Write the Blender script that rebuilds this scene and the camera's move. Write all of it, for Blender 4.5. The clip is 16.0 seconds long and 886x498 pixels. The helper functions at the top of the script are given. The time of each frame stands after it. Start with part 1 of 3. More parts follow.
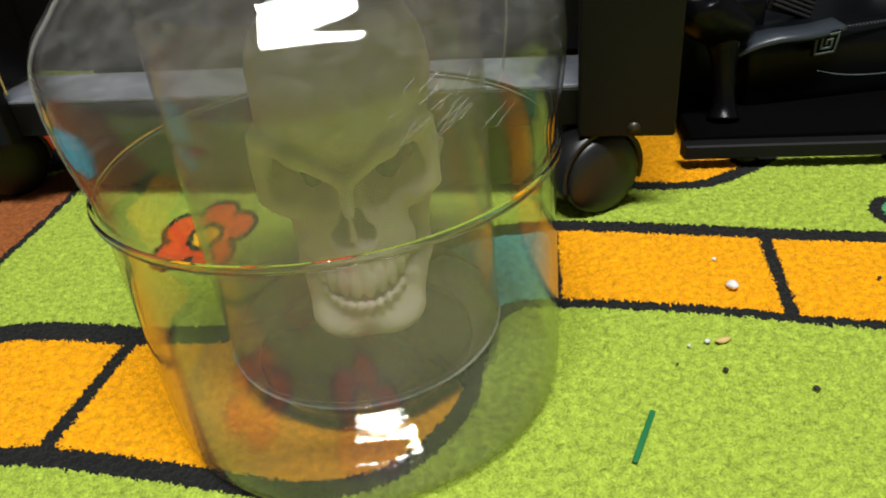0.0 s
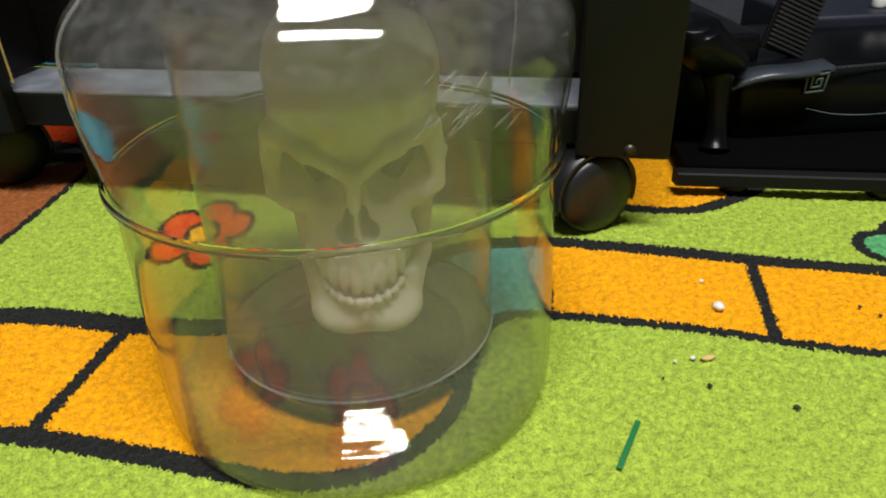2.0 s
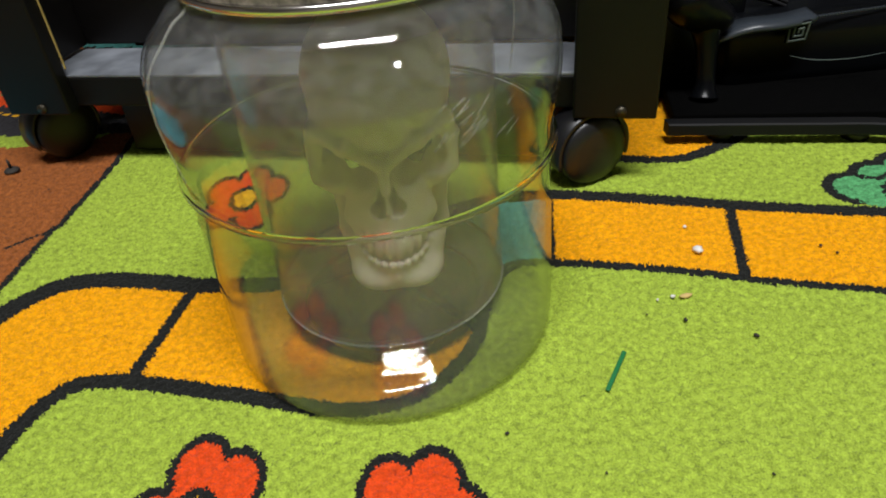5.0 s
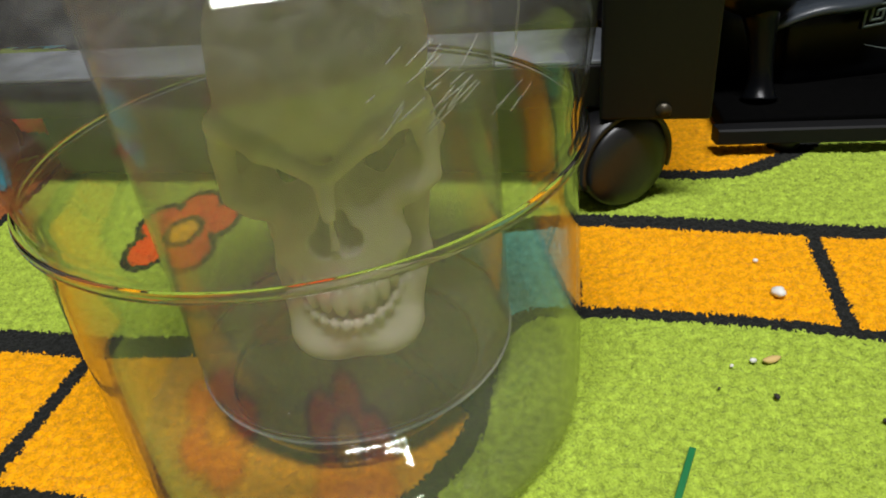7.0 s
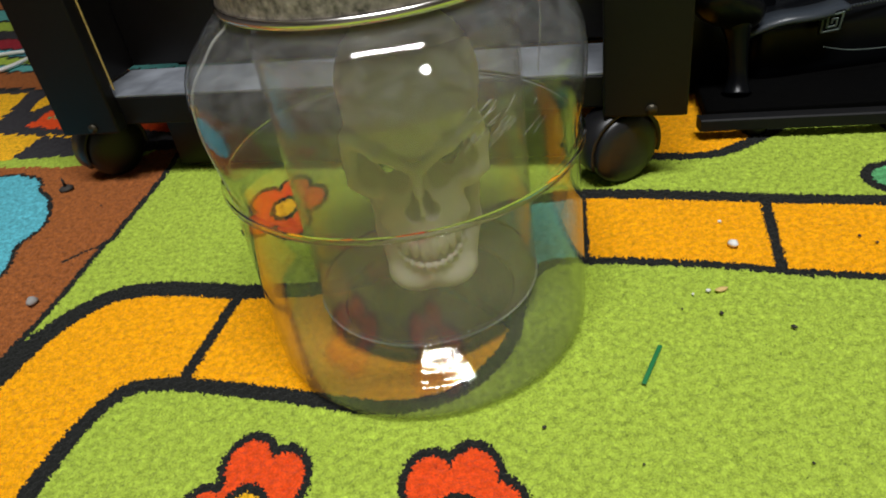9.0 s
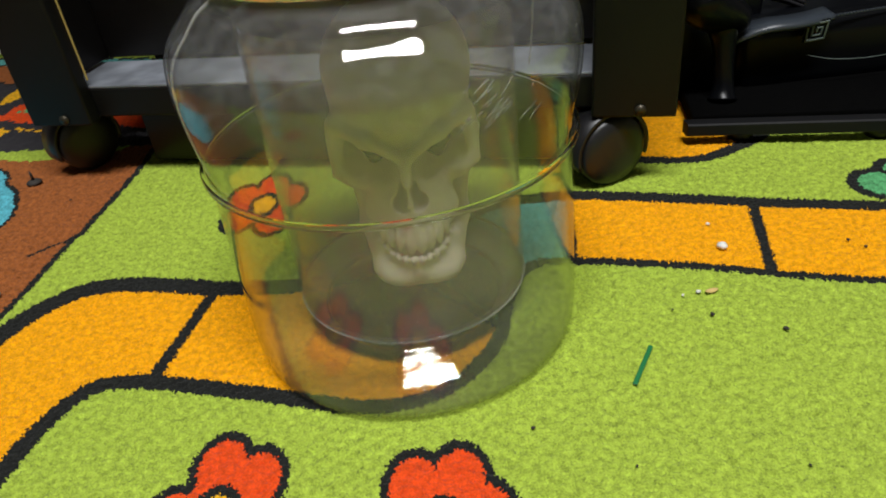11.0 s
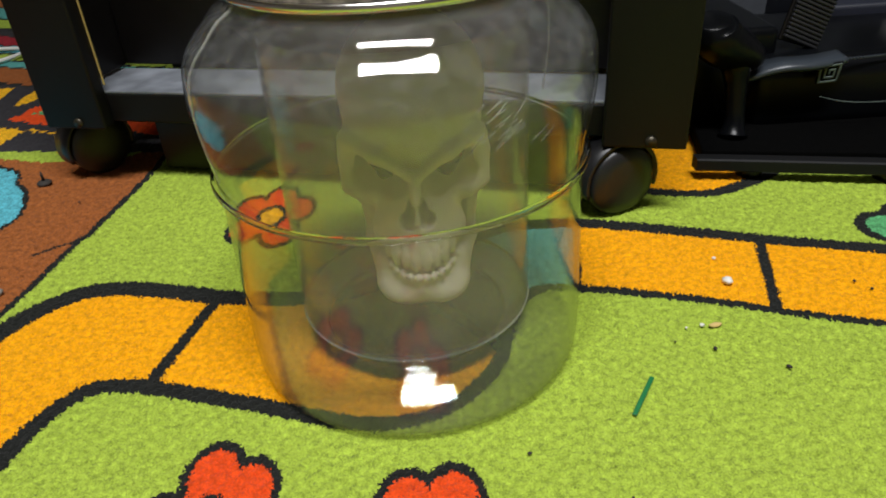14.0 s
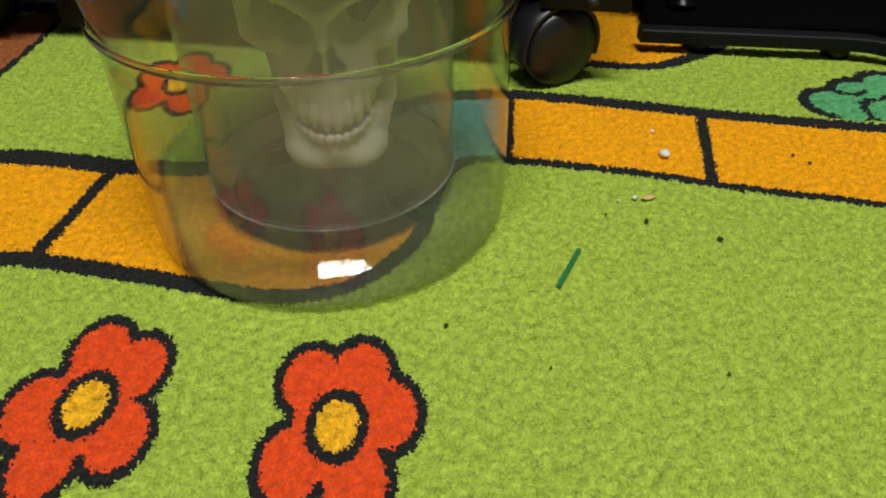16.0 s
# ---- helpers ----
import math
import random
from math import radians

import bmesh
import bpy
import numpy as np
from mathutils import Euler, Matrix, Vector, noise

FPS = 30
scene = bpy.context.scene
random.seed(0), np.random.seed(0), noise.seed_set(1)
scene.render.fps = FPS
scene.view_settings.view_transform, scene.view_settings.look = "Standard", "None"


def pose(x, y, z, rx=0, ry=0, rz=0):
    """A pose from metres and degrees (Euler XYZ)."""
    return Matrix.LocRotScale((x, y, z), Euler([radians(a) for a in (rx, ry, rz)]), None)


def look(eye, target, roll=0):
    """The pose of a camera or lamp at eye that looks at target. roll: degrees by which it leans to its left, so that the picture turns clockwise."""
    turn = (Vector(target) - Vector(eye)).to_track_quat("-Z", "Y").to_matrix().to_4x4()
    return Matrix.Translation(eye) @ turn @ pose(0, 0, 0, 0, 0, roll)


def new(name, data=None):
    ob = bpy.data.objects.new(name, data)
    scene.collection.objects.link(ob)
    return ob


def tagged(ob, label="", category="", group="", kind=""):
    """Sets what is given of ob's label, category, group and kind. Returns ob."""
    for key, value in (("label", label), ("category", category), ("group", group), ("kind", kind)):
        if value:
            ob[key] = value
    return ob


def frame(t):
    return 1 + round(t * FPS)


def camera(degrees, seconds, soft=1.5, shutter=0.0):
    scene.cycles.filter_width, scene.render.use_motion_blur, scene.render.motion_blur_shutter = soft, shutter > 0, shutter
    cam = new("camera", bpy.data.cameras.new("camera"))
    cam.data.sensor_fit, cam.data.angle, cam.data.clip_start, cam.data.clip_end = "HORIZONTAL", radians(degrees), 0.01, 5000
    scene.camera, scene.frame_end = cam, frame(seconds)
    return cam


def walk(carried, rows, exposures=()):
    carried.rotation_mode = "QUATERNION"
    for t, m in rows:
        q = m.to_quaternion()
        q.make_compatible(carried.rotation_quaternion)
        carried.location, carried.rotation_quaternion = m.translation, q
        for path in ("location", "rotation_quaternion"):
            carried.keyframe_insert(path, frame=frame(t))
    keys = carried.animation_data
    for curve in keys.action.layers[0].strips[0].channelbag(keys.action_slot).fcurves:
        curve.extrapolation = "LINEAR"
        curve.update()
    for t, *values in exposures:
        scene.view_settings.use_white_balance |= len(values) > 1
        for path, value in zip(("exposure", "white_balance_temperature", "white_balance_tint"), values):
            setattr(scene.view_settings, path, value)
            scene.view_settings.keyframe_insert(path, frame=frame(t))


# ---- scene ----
LENS = 65.0
cam = camera(LENS, 16.0, soft=1.9)
PATH = [
    (0, (0.0330, -0.2497, 0.2064), (0.0384, 0.0066, 0.0504), -6.12),
    (0.5, (0.0215, -0.2674, 0.2055), (0.0337, -0.0107, 0.0506), -2.49),
    (1, (0.0233, -0.2662, 0.2032), (0.0348, -0.0081, 0.0508), -1.99),
    (1.5, (0.0251, -0.2616, 0.2059), (0.0379, -0.0026, 0.0551), -1.90),
    (2, (0.0260, -0.2594, 0.2031), (0.0391, 0.0014, 0.0555), -2.06),
    (2.5, (0.0239, -0.2574, 0.1998), (0.0359, 0.0040, 0.0532), -2.12),
    (3, (0.0256, -0.2539, 0.1960), (0.0409, -0.0018, 0.0341), -1.08),
    (3.5, (0.0245, -0.2583, 0.2032), (0.0347, -0.0191, 0.0225), -2.67),
    (3.7, (0.0217, -0.2635, 0.2310), (0.0259, -0.0281, 0.0450), -4.14),
    (5.8, (0.0258, -0.3064, 0.2507), (0.0330, -0.0570, 0.0842), -6.17),
    (6, (0.0251, -0.3064, 0.2477), (0.0358, -0.0564, 0.0822), -5.67),
    (6.5, (0.0280, -0.2906, 0.2352), (0.0395, -0.0383, 0.0733), -5.66),
    (7, (0.0370, -0.2080, 0.1910), (0.0381, 0.0441, 0.0283), -6.60),
    (7.5, (0.0340, -0.2400, 0.2030), (0.0375, 0.0147, 0.0446), -5.80),
    (7.8, (0.0230, -0.3095, 0.2610), (0.0276, -0.0621, 0.0914), -5.68),
    (8, (0.0230, -0.3095, 0.2610), (0.0276, -0.0621, 0.0914), -5.68),
    (8.5, (0.0235, -0.3092, 0.2586), (0.0140, -0.0618, 0.0892), -8.48),
    (9, (0.0266, -0.3073, 0.2512), (0.0141, -0.0604, 0.0812), -9.29),
    (9.2, (0.0259, -0.3035, 0.2401), (0.0150, -0.0554, 0.0718), -9.23),
    (11.3, (0.0190, -0.3031, 0.2372), (0.0189, -0.0527, 0.0719), -6.58),
    (11.5, (0.0206, -0.3041, 0.2391), (0.0201, -0.0532, 0.0746), -6.24),
    (12, (0.0219, -0.3023, 0.2359), (0.0216, -0.0498, 0.0740), -5.32),
    (12.5, (0.0225, -0.3026, 0.2362), (0.0220, -0.0486, 0.0765), -4.81),
    (13, (0.0230, -0.3024, 0.2360), (0.0229, -0.0477, 0.0775), -4.51),
    (13.5, (0.0169, -0.3046, 0.2358), (0.0161, -0.0491, 0.0786), -4.27),
    (14, (0.0180, -0.3040, 0.2351), (0.0166, -0.0484, 0.0780), -3.90),
    (14.5, (0.0211, -0.3034, 0.2326), (0.0198, -0.0480, 0.0752), -3.48),
    (15, (0.0282, -0.2974, 0.2179), (0.0318, -0.0493, 0.0493), -2.81),
    (15.5, (0.0278, -0.2952, 0.2131), (0.0418, -0.0592, 0.0285), -1.12),
    (16, (0.0330, -0.2921, 0.2059), (0.0498, -0.0625, 0.0136), -0.78),
]
walk(cam, [(t, look(eye, target, roll)) for t, eye, target, roll in PATH], [(0.0, 0.22), (3.4, 0.2), (5.8, -0.06), (6.5, -0.03), (7.0, 0.08), (7.5, 0.2), (8.0, 0.0), (13.0, 0.0), (14.6, 0.06), (15.5, -0.14), (16.0, -0.26)])

# ---- light: one ceiling panel in a closed room, faint ambient ----
world = bpy.data.worlds.new("world")
scene.world = world
world.use_nodes = True
world.node_tree.nodes["Background"].inputs[0].default_value = (0.9, 0.95, 1.0, 1)
world.node_tree.nodes["Background"].inputs[1].default_value = 0.02

ROOM_TOP = 2.4
LAMP_X, LAMP_Y = 0.12, -0.71


def ceiling_lamp(x, y, sx, sy, power):
    lamp = bpy.data.lights.new("ceiling_panel_light", "AREA")
    lamp.shape, lamp.size, lamp.size_y, lamp.energy = "RECTANGLE", sx, sy, power
    lamp.color = (0.98, 0.985, 1.0)
    ob = new("ceiling_panel_light", lamp)
    ob.matrix_world = pose(x, y, ROOM_TOP - 0.07)
    return ob


ceiling_lamp(LAMP_X, LAMP_Y, 1.25, 0.22, 76.0)


# ---- materials ----
def material(name, color, rough=0.5, metal=0.0, spread=0.15, grain=200.0, blotch=12.0, bump=0.2, spec=0.5, coat=0.0, sheen=0.0, step=0.0005):
    m = bpy.data.materials.new(name)
    m.use_nodes = True
    nodes, links = m.node_tree.nodes, m.node_tree.links
    b = nodes["Principled BSDF"]
    at = nodes.new("ShaderNodeTexCoord")
    fine, wide = nodes.new("ShaderNodeTexNoise"), nodes.new("ShaderNodeTexNoise")
    fine.inputs["Scale"].default_value, fine.inputs["Detail"].default_value = grain, 4
    wide.inputs["Scale"].default_value, wide.inputs["Detail"].default_value = blotch, 3
    both = nodes.new("ShaderNodeMath")
    both.operation = "ADD"
    ramp = nodes.new("ShaderNodeMapRange")
    ramp.inputs["From Min"].default_value, ramp.inputs["From Max"].default_value = 0.6, 1.4
    ramp.inputs["To Min"].default_value, ramp.inputs["To Max"].default_value = 1 - spread, 1 + spread
    tint = nodes.new("ShaderNodeMix")
    tint.data_type, tint.blend_type = "RGBA", "MULTIPLY"
    tint.inputs["Factor"].default_value = 1.0
    tint.inputs["A"].default_value = (*color, 1)
    for n in (fine, wide):
        links.new(at.outputs["Object"], n.inputs["Vector"])
    links.new(fine.outputs["Fac"], both.inputs[0])
    links.new(wide.outputs["Fac"], both.inputs[1])
    links.new(both.outputs[0], ramp.inputs["Value"])
    links.new(ramp.outputs[0], tint.inputs["B"])
    links.new(tint.outputs["Result"], b.inputs["Base Color"])
    b.inputs["Roughness"].default_value, b.inputs["Metallic"].default_value = rough, metal
    b.inputs["Specular IOR Level"].default_value = spec
    b.inputs["Coat Weight"].default_value = coat
    b.inputs["Sheen Weight"].default_value = sheen
    if bump:
        k = nodes.new("ShaderNodeBump")
        k.inputs["Strength"].default_value, k.inputs["Distance"].default_value = bump, step
        links.new(fine.outputs["Fac"], k.inputs["Height"])
        links.new(k.outputs[0], b.inputs["Normal"])
    return m


def pile(name, color, spread=0.6):
    return material(name, color, rough=1.0, spread=spread, grain=1050, blotch=270, bump=0.9, spec=0.05, sheen=0.05, step=0.0012)


def glass(name, color, rough, ior):
    m = bpy.data.materials.new(name)
    m.use_nodes = True
    b = m.node_tree.nodes["Principled BSDF"]
    b.inputs["Base Color"].default_value = (*color, 1)
    b.inputs["Roughness"].default_value = rough
    b.inputs["IOR"].default_value = ior
    b.inputs["Transmission Weight"].default_value = 1.0
    return m


def hazy(name, haze, amount, gloss, face=0.02, rough=0.06, scuffs=None):
    """Clear plastic with a dusty film: see-through, with a veil of dust and a sheen.
    scuffs: (low, high, strength) of a band that is rubbed dull, in metres above the foot."""
    m = bpy.data.materials.new(name)
    m.use_nodes = True
    nodes, links = m.node_tree.nodes, m.node_tree.links
    nodes.remove(nodes["Principled BSDF"])
    out = nodes["Material Output"]
    clear, dust, shine = nodes.new("ShaderNodeBsdfTransparent"), nodes.new("ShaderNodeBsdfDiffuse"), nodes.new("ShaderNodeBsdfGlossy")
    clear.inputs[0].default_value = (0.985, 0.985, 0.975, 1)
    dust.inputs[0].default_value = (*haze, 1)
    shine.inputs["Roughness"].default_value = rough
    at, n = nodes.new("ShaderNodeTexCoord"), nodes.new("ShaderNodeTexNoise")
    n.inputs["Scale"].default_value, n.inputs["Detail"].default_value = 28, 6
    r = nodes.new("ShaderNodeMapRange")
    r.inputs["From Min"].default_value, r.inputs["From Max"].default_value = 0.3, 0.75
    r.inputs["To Min"].default_value, r.inputs["To Max"].default_value = amount * 0.6, amount * 1.5
    links.new(at.outputs["Object"], n.inputs["Vector"])
    links.new(n.outputs["Fac"], r.inputs["Value"])
    film = r.outputs[0]
    if scuffs:
        low, high, strength = scuffs
        stretch, streak = nodes.new("ShaderNodeMapping"), nodes.new("ShaderNodeTexNoise")
        stretch.inputs["Scale"].default_value = (140, 140, 230)
        streak.inputs["Scale"].default_value, streak.inputs["Detail"].default_value, streak.inputs["Distortion"].default_value = 1.0, 12, 0.4
        links.new(at.outputs["Object"], stretch.inputs["Vector"])
        links.new(stretch.outputs[0], streak.inputs["Vector"])
        rub = nodes.new("ShaderNodeMapRange")
        rub.inputs["From Min"].default_value, rub.inputs["From Max"].default_value = 0.40, 0.85
        rub.inputs["To Min"].default_value, rub.inputs["To Max"].default_value = 0.0, strength
        links.new(streak.outputs["Fac"], rub.inputs["Value"])
        split, up, down = nodes.new("ShaderNodeSeparateXYZ"), nodes.new("ShaderNodeMapRange"), nodes.new("ShaderNodeMapRange")
        links.new(at.outputs["Object"], split.inputs[0])
        for node, z0, z1 in ((up, low, low + 0.014), (down, high, high - 0.012)):
            node.interpolation_type = "SMOOTHSTEP"
            node.inputs["From Min"].default_value, node.inputs["From Max"].default_value = z0, z1
            links.new(split.outputs[2], node.inputs["Value"])
        band, worn, total = nodes.new("ShaderNodeMath"), nodes.new("ShaderNodeMath"), nodes.new("ShaderNodeMath")
        band.operation, worn.operation, total.operation = "MULTIPLY", "MULTIPLY", "ADD"
        links.new(up.outputs[0], band.inputs[0])
        links.new(down.outputs[0], band.inputs[1])
        links.new(band.outputs[0], worn.inputs[0])
        links.new(rub.outputs[0], worn.inputs[1])
        links.new(worn.outputs[0], total.inputs[0])
        links.new(film, total.inputs[1])
        film = total.outputs[0]
    a, c, w = nodes.new("ShaderNodeMixShader"), nodes.new("ShaderNodeMixShader"), nodes.new("ShaderNodeLayerWeight")
    w.inputs["Blend"].default_value = 0.5
    p, f = nodes.new("ShaderNodeMath"), nodes.new("ShaderNodeMath")
    p.operation, f.operation = "POWER", "MULTIPLY_ADD"
    p.inputs[1].default_value, f.inputs[1].default_value, f.inputs[2].default_value = 5.0, gloss, face
    links.new(w.outputs["Facing"], p.inputs[0])
    links.new(p.outputs[0], f.inputs[0])
    links.new(film, a.inputs[0])
    links.new(clear.outputs[0], a.inputs[1])
    links.new(dust.outputs[0], a.inputs[2])
    links.new(f.outputs[0], c.inputs[0])
    links.new(a.outputs[0], c.inputs[1])
    links.new(shine.outputs[0], c.inputs[2])
    links.new(c.outputs[0], out.inputs["Surface"])
    return m


GREEN = pile("green_pile", (0.345, 0.460, 0.055), 0.55)
ORANGE = pile("orange_pile", (0.84, 0.365, 0.004), 0.42)
BLACK = pile("black_pile", (0.016, 0.017, 0.015), 0.4)
BROWN = pile("brown_pile", (0.30, 0.095, 0.025))
RED = pile("red_pile", (0.74, 0.075, 0.012), 0.4)
YELLOW = pile("yellow_pile", (0.80, 0.42, 0.015))
TEAL = pile("teal_pile", (0.10, 0.36, 0.33))
BLUE = pile("blue_pile", (0.10, 0.42, 0.50))
LEAF = pile("leaf_green_pile", (0.10, 0.36, 0.14))
MAROON = pile("maroon_pile", (0.30, 0.02, 0.03))
DARK = pile("charcoal_pile", (0.035, 0.033, 0.036))
JAR = hazy("clear_jar_plastic", (0.62, 0.62, 0.60), 0.030, 1.0, 0.04, 0.02, (0.130, 0.185, 0.06))
RING = glass("clear_ring_plastic", (0.98, 0.985, 0.95), 0.03, 1.3)
INNER = hazy("dusty_inner_plastic", (0.72, 0.56, 0.54), 0.125, 0.7)
EDGE = hazy("frosted_edge", (0.72, 0.72, 0.66), 0.22, 0.3)
SCRATCH = hazy("scratched_plastic", (0.7, 0.7, 0.68), 0.22, 0.2)
BONE = material("aged_bone_plastic", (0.72, 0.65, 0.58), rough=0.5, spread=0.14, grain=160, blotch=35, bump=0.1)
LID = material("lid_grey", (0.19, 0.162, 0.14), rough=0.55, metal=0.0, spread=1.0, grain=420, blotch=190, bump=0.4)
YELLOWEDGE = material("worn_yellow_edge", (0.45, 0.33, 0.10), rough=0.6, spread=0.4, grain=300, bump=0.2)
BRASS = material("dull_brass", (0.05, 0.043, 0.028), rough=0.4, metal=0.6, spread=0.3, bump=0.1)
CHROME = material("rim_metal", (0.75, 0.73, 0.70), rough=0.18, metal=1.0, spread=0.06, bump=0.05)
BLACKMETAL = material("black_powder_coat", (0.0045, 0.0042, 0.0036), rough=0.5, spread=0.25, grain=700, blotch=20, bump=0.12, spec=0.22)
BLACKPLASTIC = material("black_plastic", (0.010, 0.010, 0.011), rough=0.4, spread=0.2, grain=900, blotch=25, bump=0.08)
GLOSSBLACK = material("gloss_black_plastic", (0.003, 0.0034, 0.0042), rough=0.28, spread=0.15, bump=0.03, spec=0.15)
GREYTOP = material("mottled_grey_top", (0.20, 0.215, 0.24), rough=0.35, spread=0.5, grain=60, blotch=22, bump=0.1)
DARKPANEL = material("dark_smoked_panel", (0.005, 0.004, 0.0035), rough=0.4, spread=0.4, blotch=8, bump=0.0, spec=0.3)
WALL = material("painted_wall", (0.30, 0.275, 0.25), rough=0.85, spread=0.06, grain=120, blotch=2, bump=0.15)
CEIL = material("ceiling_white", (0.72, 0.70, 0.66), rough=0.9, spread=0.04, blotch=2, bump=0.1)
FLOOR = material("floor_laminate", (0.13, 0.085, 0.05), rough=0.5, spread=0.2, grain=80, blotch=5, bump=0.1)
MATTBLACK = material("matt_black_underside", (0.0018, 0.0018, 0.0018), rough=0.9, spread=0.3, bump=0.1, spec=0.03)
FOOT = material("black_rubber_bar", (0.006, 0.006, 0.0065), rough=0.6, spread=0.25, grain=400, bump=0.15, spec=0.2)
BADGE = material("badge_silver", (0.13, 0.165, 0.15), rough=0.4, metal=0.2, spread=0.05, bump=0.0)
GREYSHEET = material("grey_film", (0.085, 0.092, 0.105), rough=0.3, spread=0.2, blotch=15, bump=0.2)
GREENSTRIP = material("green_strip", (0.015, 0.16, 0.05), rough=0.4, spread=0.15, bump=0.1)
WHITE = material("white_plastic", (0.75, 0.74, 0.70), rough=0.5, spread=0.08, bump=0.1)
CRUMB = material("tan_crumb", (0.62, 0.44, 0.16), rough=0.8, bump=0.3)
PEBBLE = material("grey_pebble", (0.30, 0.28, 0.26), rough=0.8, bump=0.3)
SPECK = material("dark_speck", (0.03, 0.025, 0.02), rough=0.8)


# ---- mesh helpers ----
def mesh_of(name, bm, mat, smooth=True):
    me = bpy.data.meshes.new(name)
    bm.to_mesh(me)
    bm.free()
    for m in mat if isinstance(mat, (list, tuple)) else [mat]:
        me.materials.append(m)
    if smooth:
        for p in me.polygons:
            p.use_smooth = True
    return me


def part(name, bm, mat, parent=None, label="", smooth=True):
    ob = new(name, mesh_of(name, bm, mat, smooth))
    ob.parent = parent
    return tagged(ob, label)


def lathe(profile, steps=96, closed=False):
    """A body turned about z from (radius, height) pairs."""
    bm = bmesh.new()
    rings = []
    for r, z in profile:
        if r < 1e-6:
            rings.append([bm.verts.new((0, 0, z))])
        else:
            rings.append([bm.verts.new((r * math.cos(2 * math.pi * k / steps), r * math.sin(2 * math.pi * k / steps), z)) for k in range(steps)])
    pairs = list(zip(rings, rings[1:])) + ([(rings[-1], rings[0])] if closed else [])
    for a, b in pairs:
        for k in range(steps):
            j = (k + 1) % steps
            q = [a[k % len(a)], a[j % len(a)], b[j % len(b)], b[k % len(b)]]
            q = list(dict.fromkeys(q))
            if len(q) > 2:
                bm.faces.new(q)
    bmesh.ops.recalc_face_normals(bm, faces=bm.faces)
    return bm


def rounded(points, sub=8):
    """A smooth line through a few control pairs (Catmull-Rom)."""
    p = [points[0]] + list(points) + [points[-1]]
    out = []
    for a, b, c, d in zip(p, p[1:], p[2:], p[3:]):
        for k in range(sub):
            t = k / sub
            out.append(tuple(0.5 * (2 * b[i] + (c[i] - a[i]) * t + (2 * a[i] - 5 * b[i] + 4 * c[i] - d[i]) * t * t + (3 * b[i] - a[i] - 3 * c[i] + d[i]) * t ** 3) for i in range(len(b))))
    out.append(tuple(points[-1]))
    return out


def box(sx, sy, sz, at=(0, 0, 0), bevel=0.002, turn=None):
    bm = bmesh.new()
    bmesh.ops.create_cube(bm, size=1.0)
    bmesh.ops.scale(bm, vec=(sx, sy, sz), verts=bm.verts)
    if bevel:
        bmesh.ops.bevel(bm, geom=bm.edges[:], offset=min(bevel, 0.45 * min(sx, sy, sz)), segments=3, profile=0.6, affect="EDGES")
    if turn:
        bmesh.ops.transform(bm, matrix=turn, verts=bm.verts)
    bmesh.ops.translate(bm, vec=at, verts=bm.verts)
    return bm


def tube(line, radius, steps=10):
    """A round rod along a line of places."""
    bm = bmesh.new()
    rings = []
    for i, p in enumerate(line):
        p = Vector(p)
        way = (Vector(line[min(i + 1, len(line) - 1)]) - Vector(line[max(i - 1, 0)])).normalized()
        side = way.orthogonal().normalized() if i == 0 else (side - way * side.dot(way)).normalized()
        up = way.cross(side)
        r = radius(i / (len(line) - 1)) if callable(radius) else radius
        rings.append([bm.verts.new(p + r * (math.cos(2 * math.pi * k / steps) * side + math.sin(2 * math.pi * k / steps) * up)) for k in range(steps)])
    for a, b in zip(rings, rings[1:]):
        for k in range(steps):
            bm.faces.new((a[k], a[(k + 1) % steps], b[(k + 1) % steps], b[k]))
    bm.faces.new(rings[0][::-1])
    bm.faces.new(rings[-1])
    return bm


def empty(name, m, label, category, group=""):
    ob = new(name)
    ob.matrix_world = m
    return tagged(ob, label, category, group)


# ---- room shell ----
def slab(name, sx, sy, sz, at, mat):
    ob = part(name, box(sx, sy, sz, at, bevel=0), mat, smooth=False)
    return tagged(ob, kind="structure")


slab("floor", 6.4, 6.4, 0.1, (0, 0.4, -0.062), FLOOR)
slab("ceiling", 6.4, 6.4, 0.1, (0, 0.4, ROOM_TOP + 0.05), CEIL)
slab("wall_north", 6.4, 0.1, ROOM_TOP, (0, 3.65, ROOM_TOP / 2 - 0.012), WALL)
slab("wall_south", 6.4, 0.1, ROOM_TOP, (0, -2.85, ROOM_TOP / 2 - 0.012), WALL)
slab("wall_east", 0.1, 6.4, ROOM_TOP, (3.25, 0.4, ROOM_TOP / 2 - 0.012), WALL)
slab("wall_west", 0.1, 6.4, ROOM_TOP, (-3.25, 0.4, ROOM_TOP / 2 - 0.012), WALL)


def lamp_housing():
    root = empty("ceiling_lamp", pose(LAMP_X, LAMP_Y, ROOM_TOP), "white metal housing of a flat ceiling lamp", "lamp")
    part("housing", box(1.32, 0.30, 0.045, (0, 0, -0.0226), 0.004), CEIL, root)
    for sx, sy, at in ((1.32, 0.018, (0, 0.141, -0.055)), (1.32, 0.018, (0, -0.141, -0.055)), (0.018, 0.264, (0.651, 0, -0.055)), (0.018, 0.264, (-0.651, 0, -0.055))):
        part("frame_bar", box(sx, sy, 0.020, at, 0.002), CEIL, root)


lamp_housing()


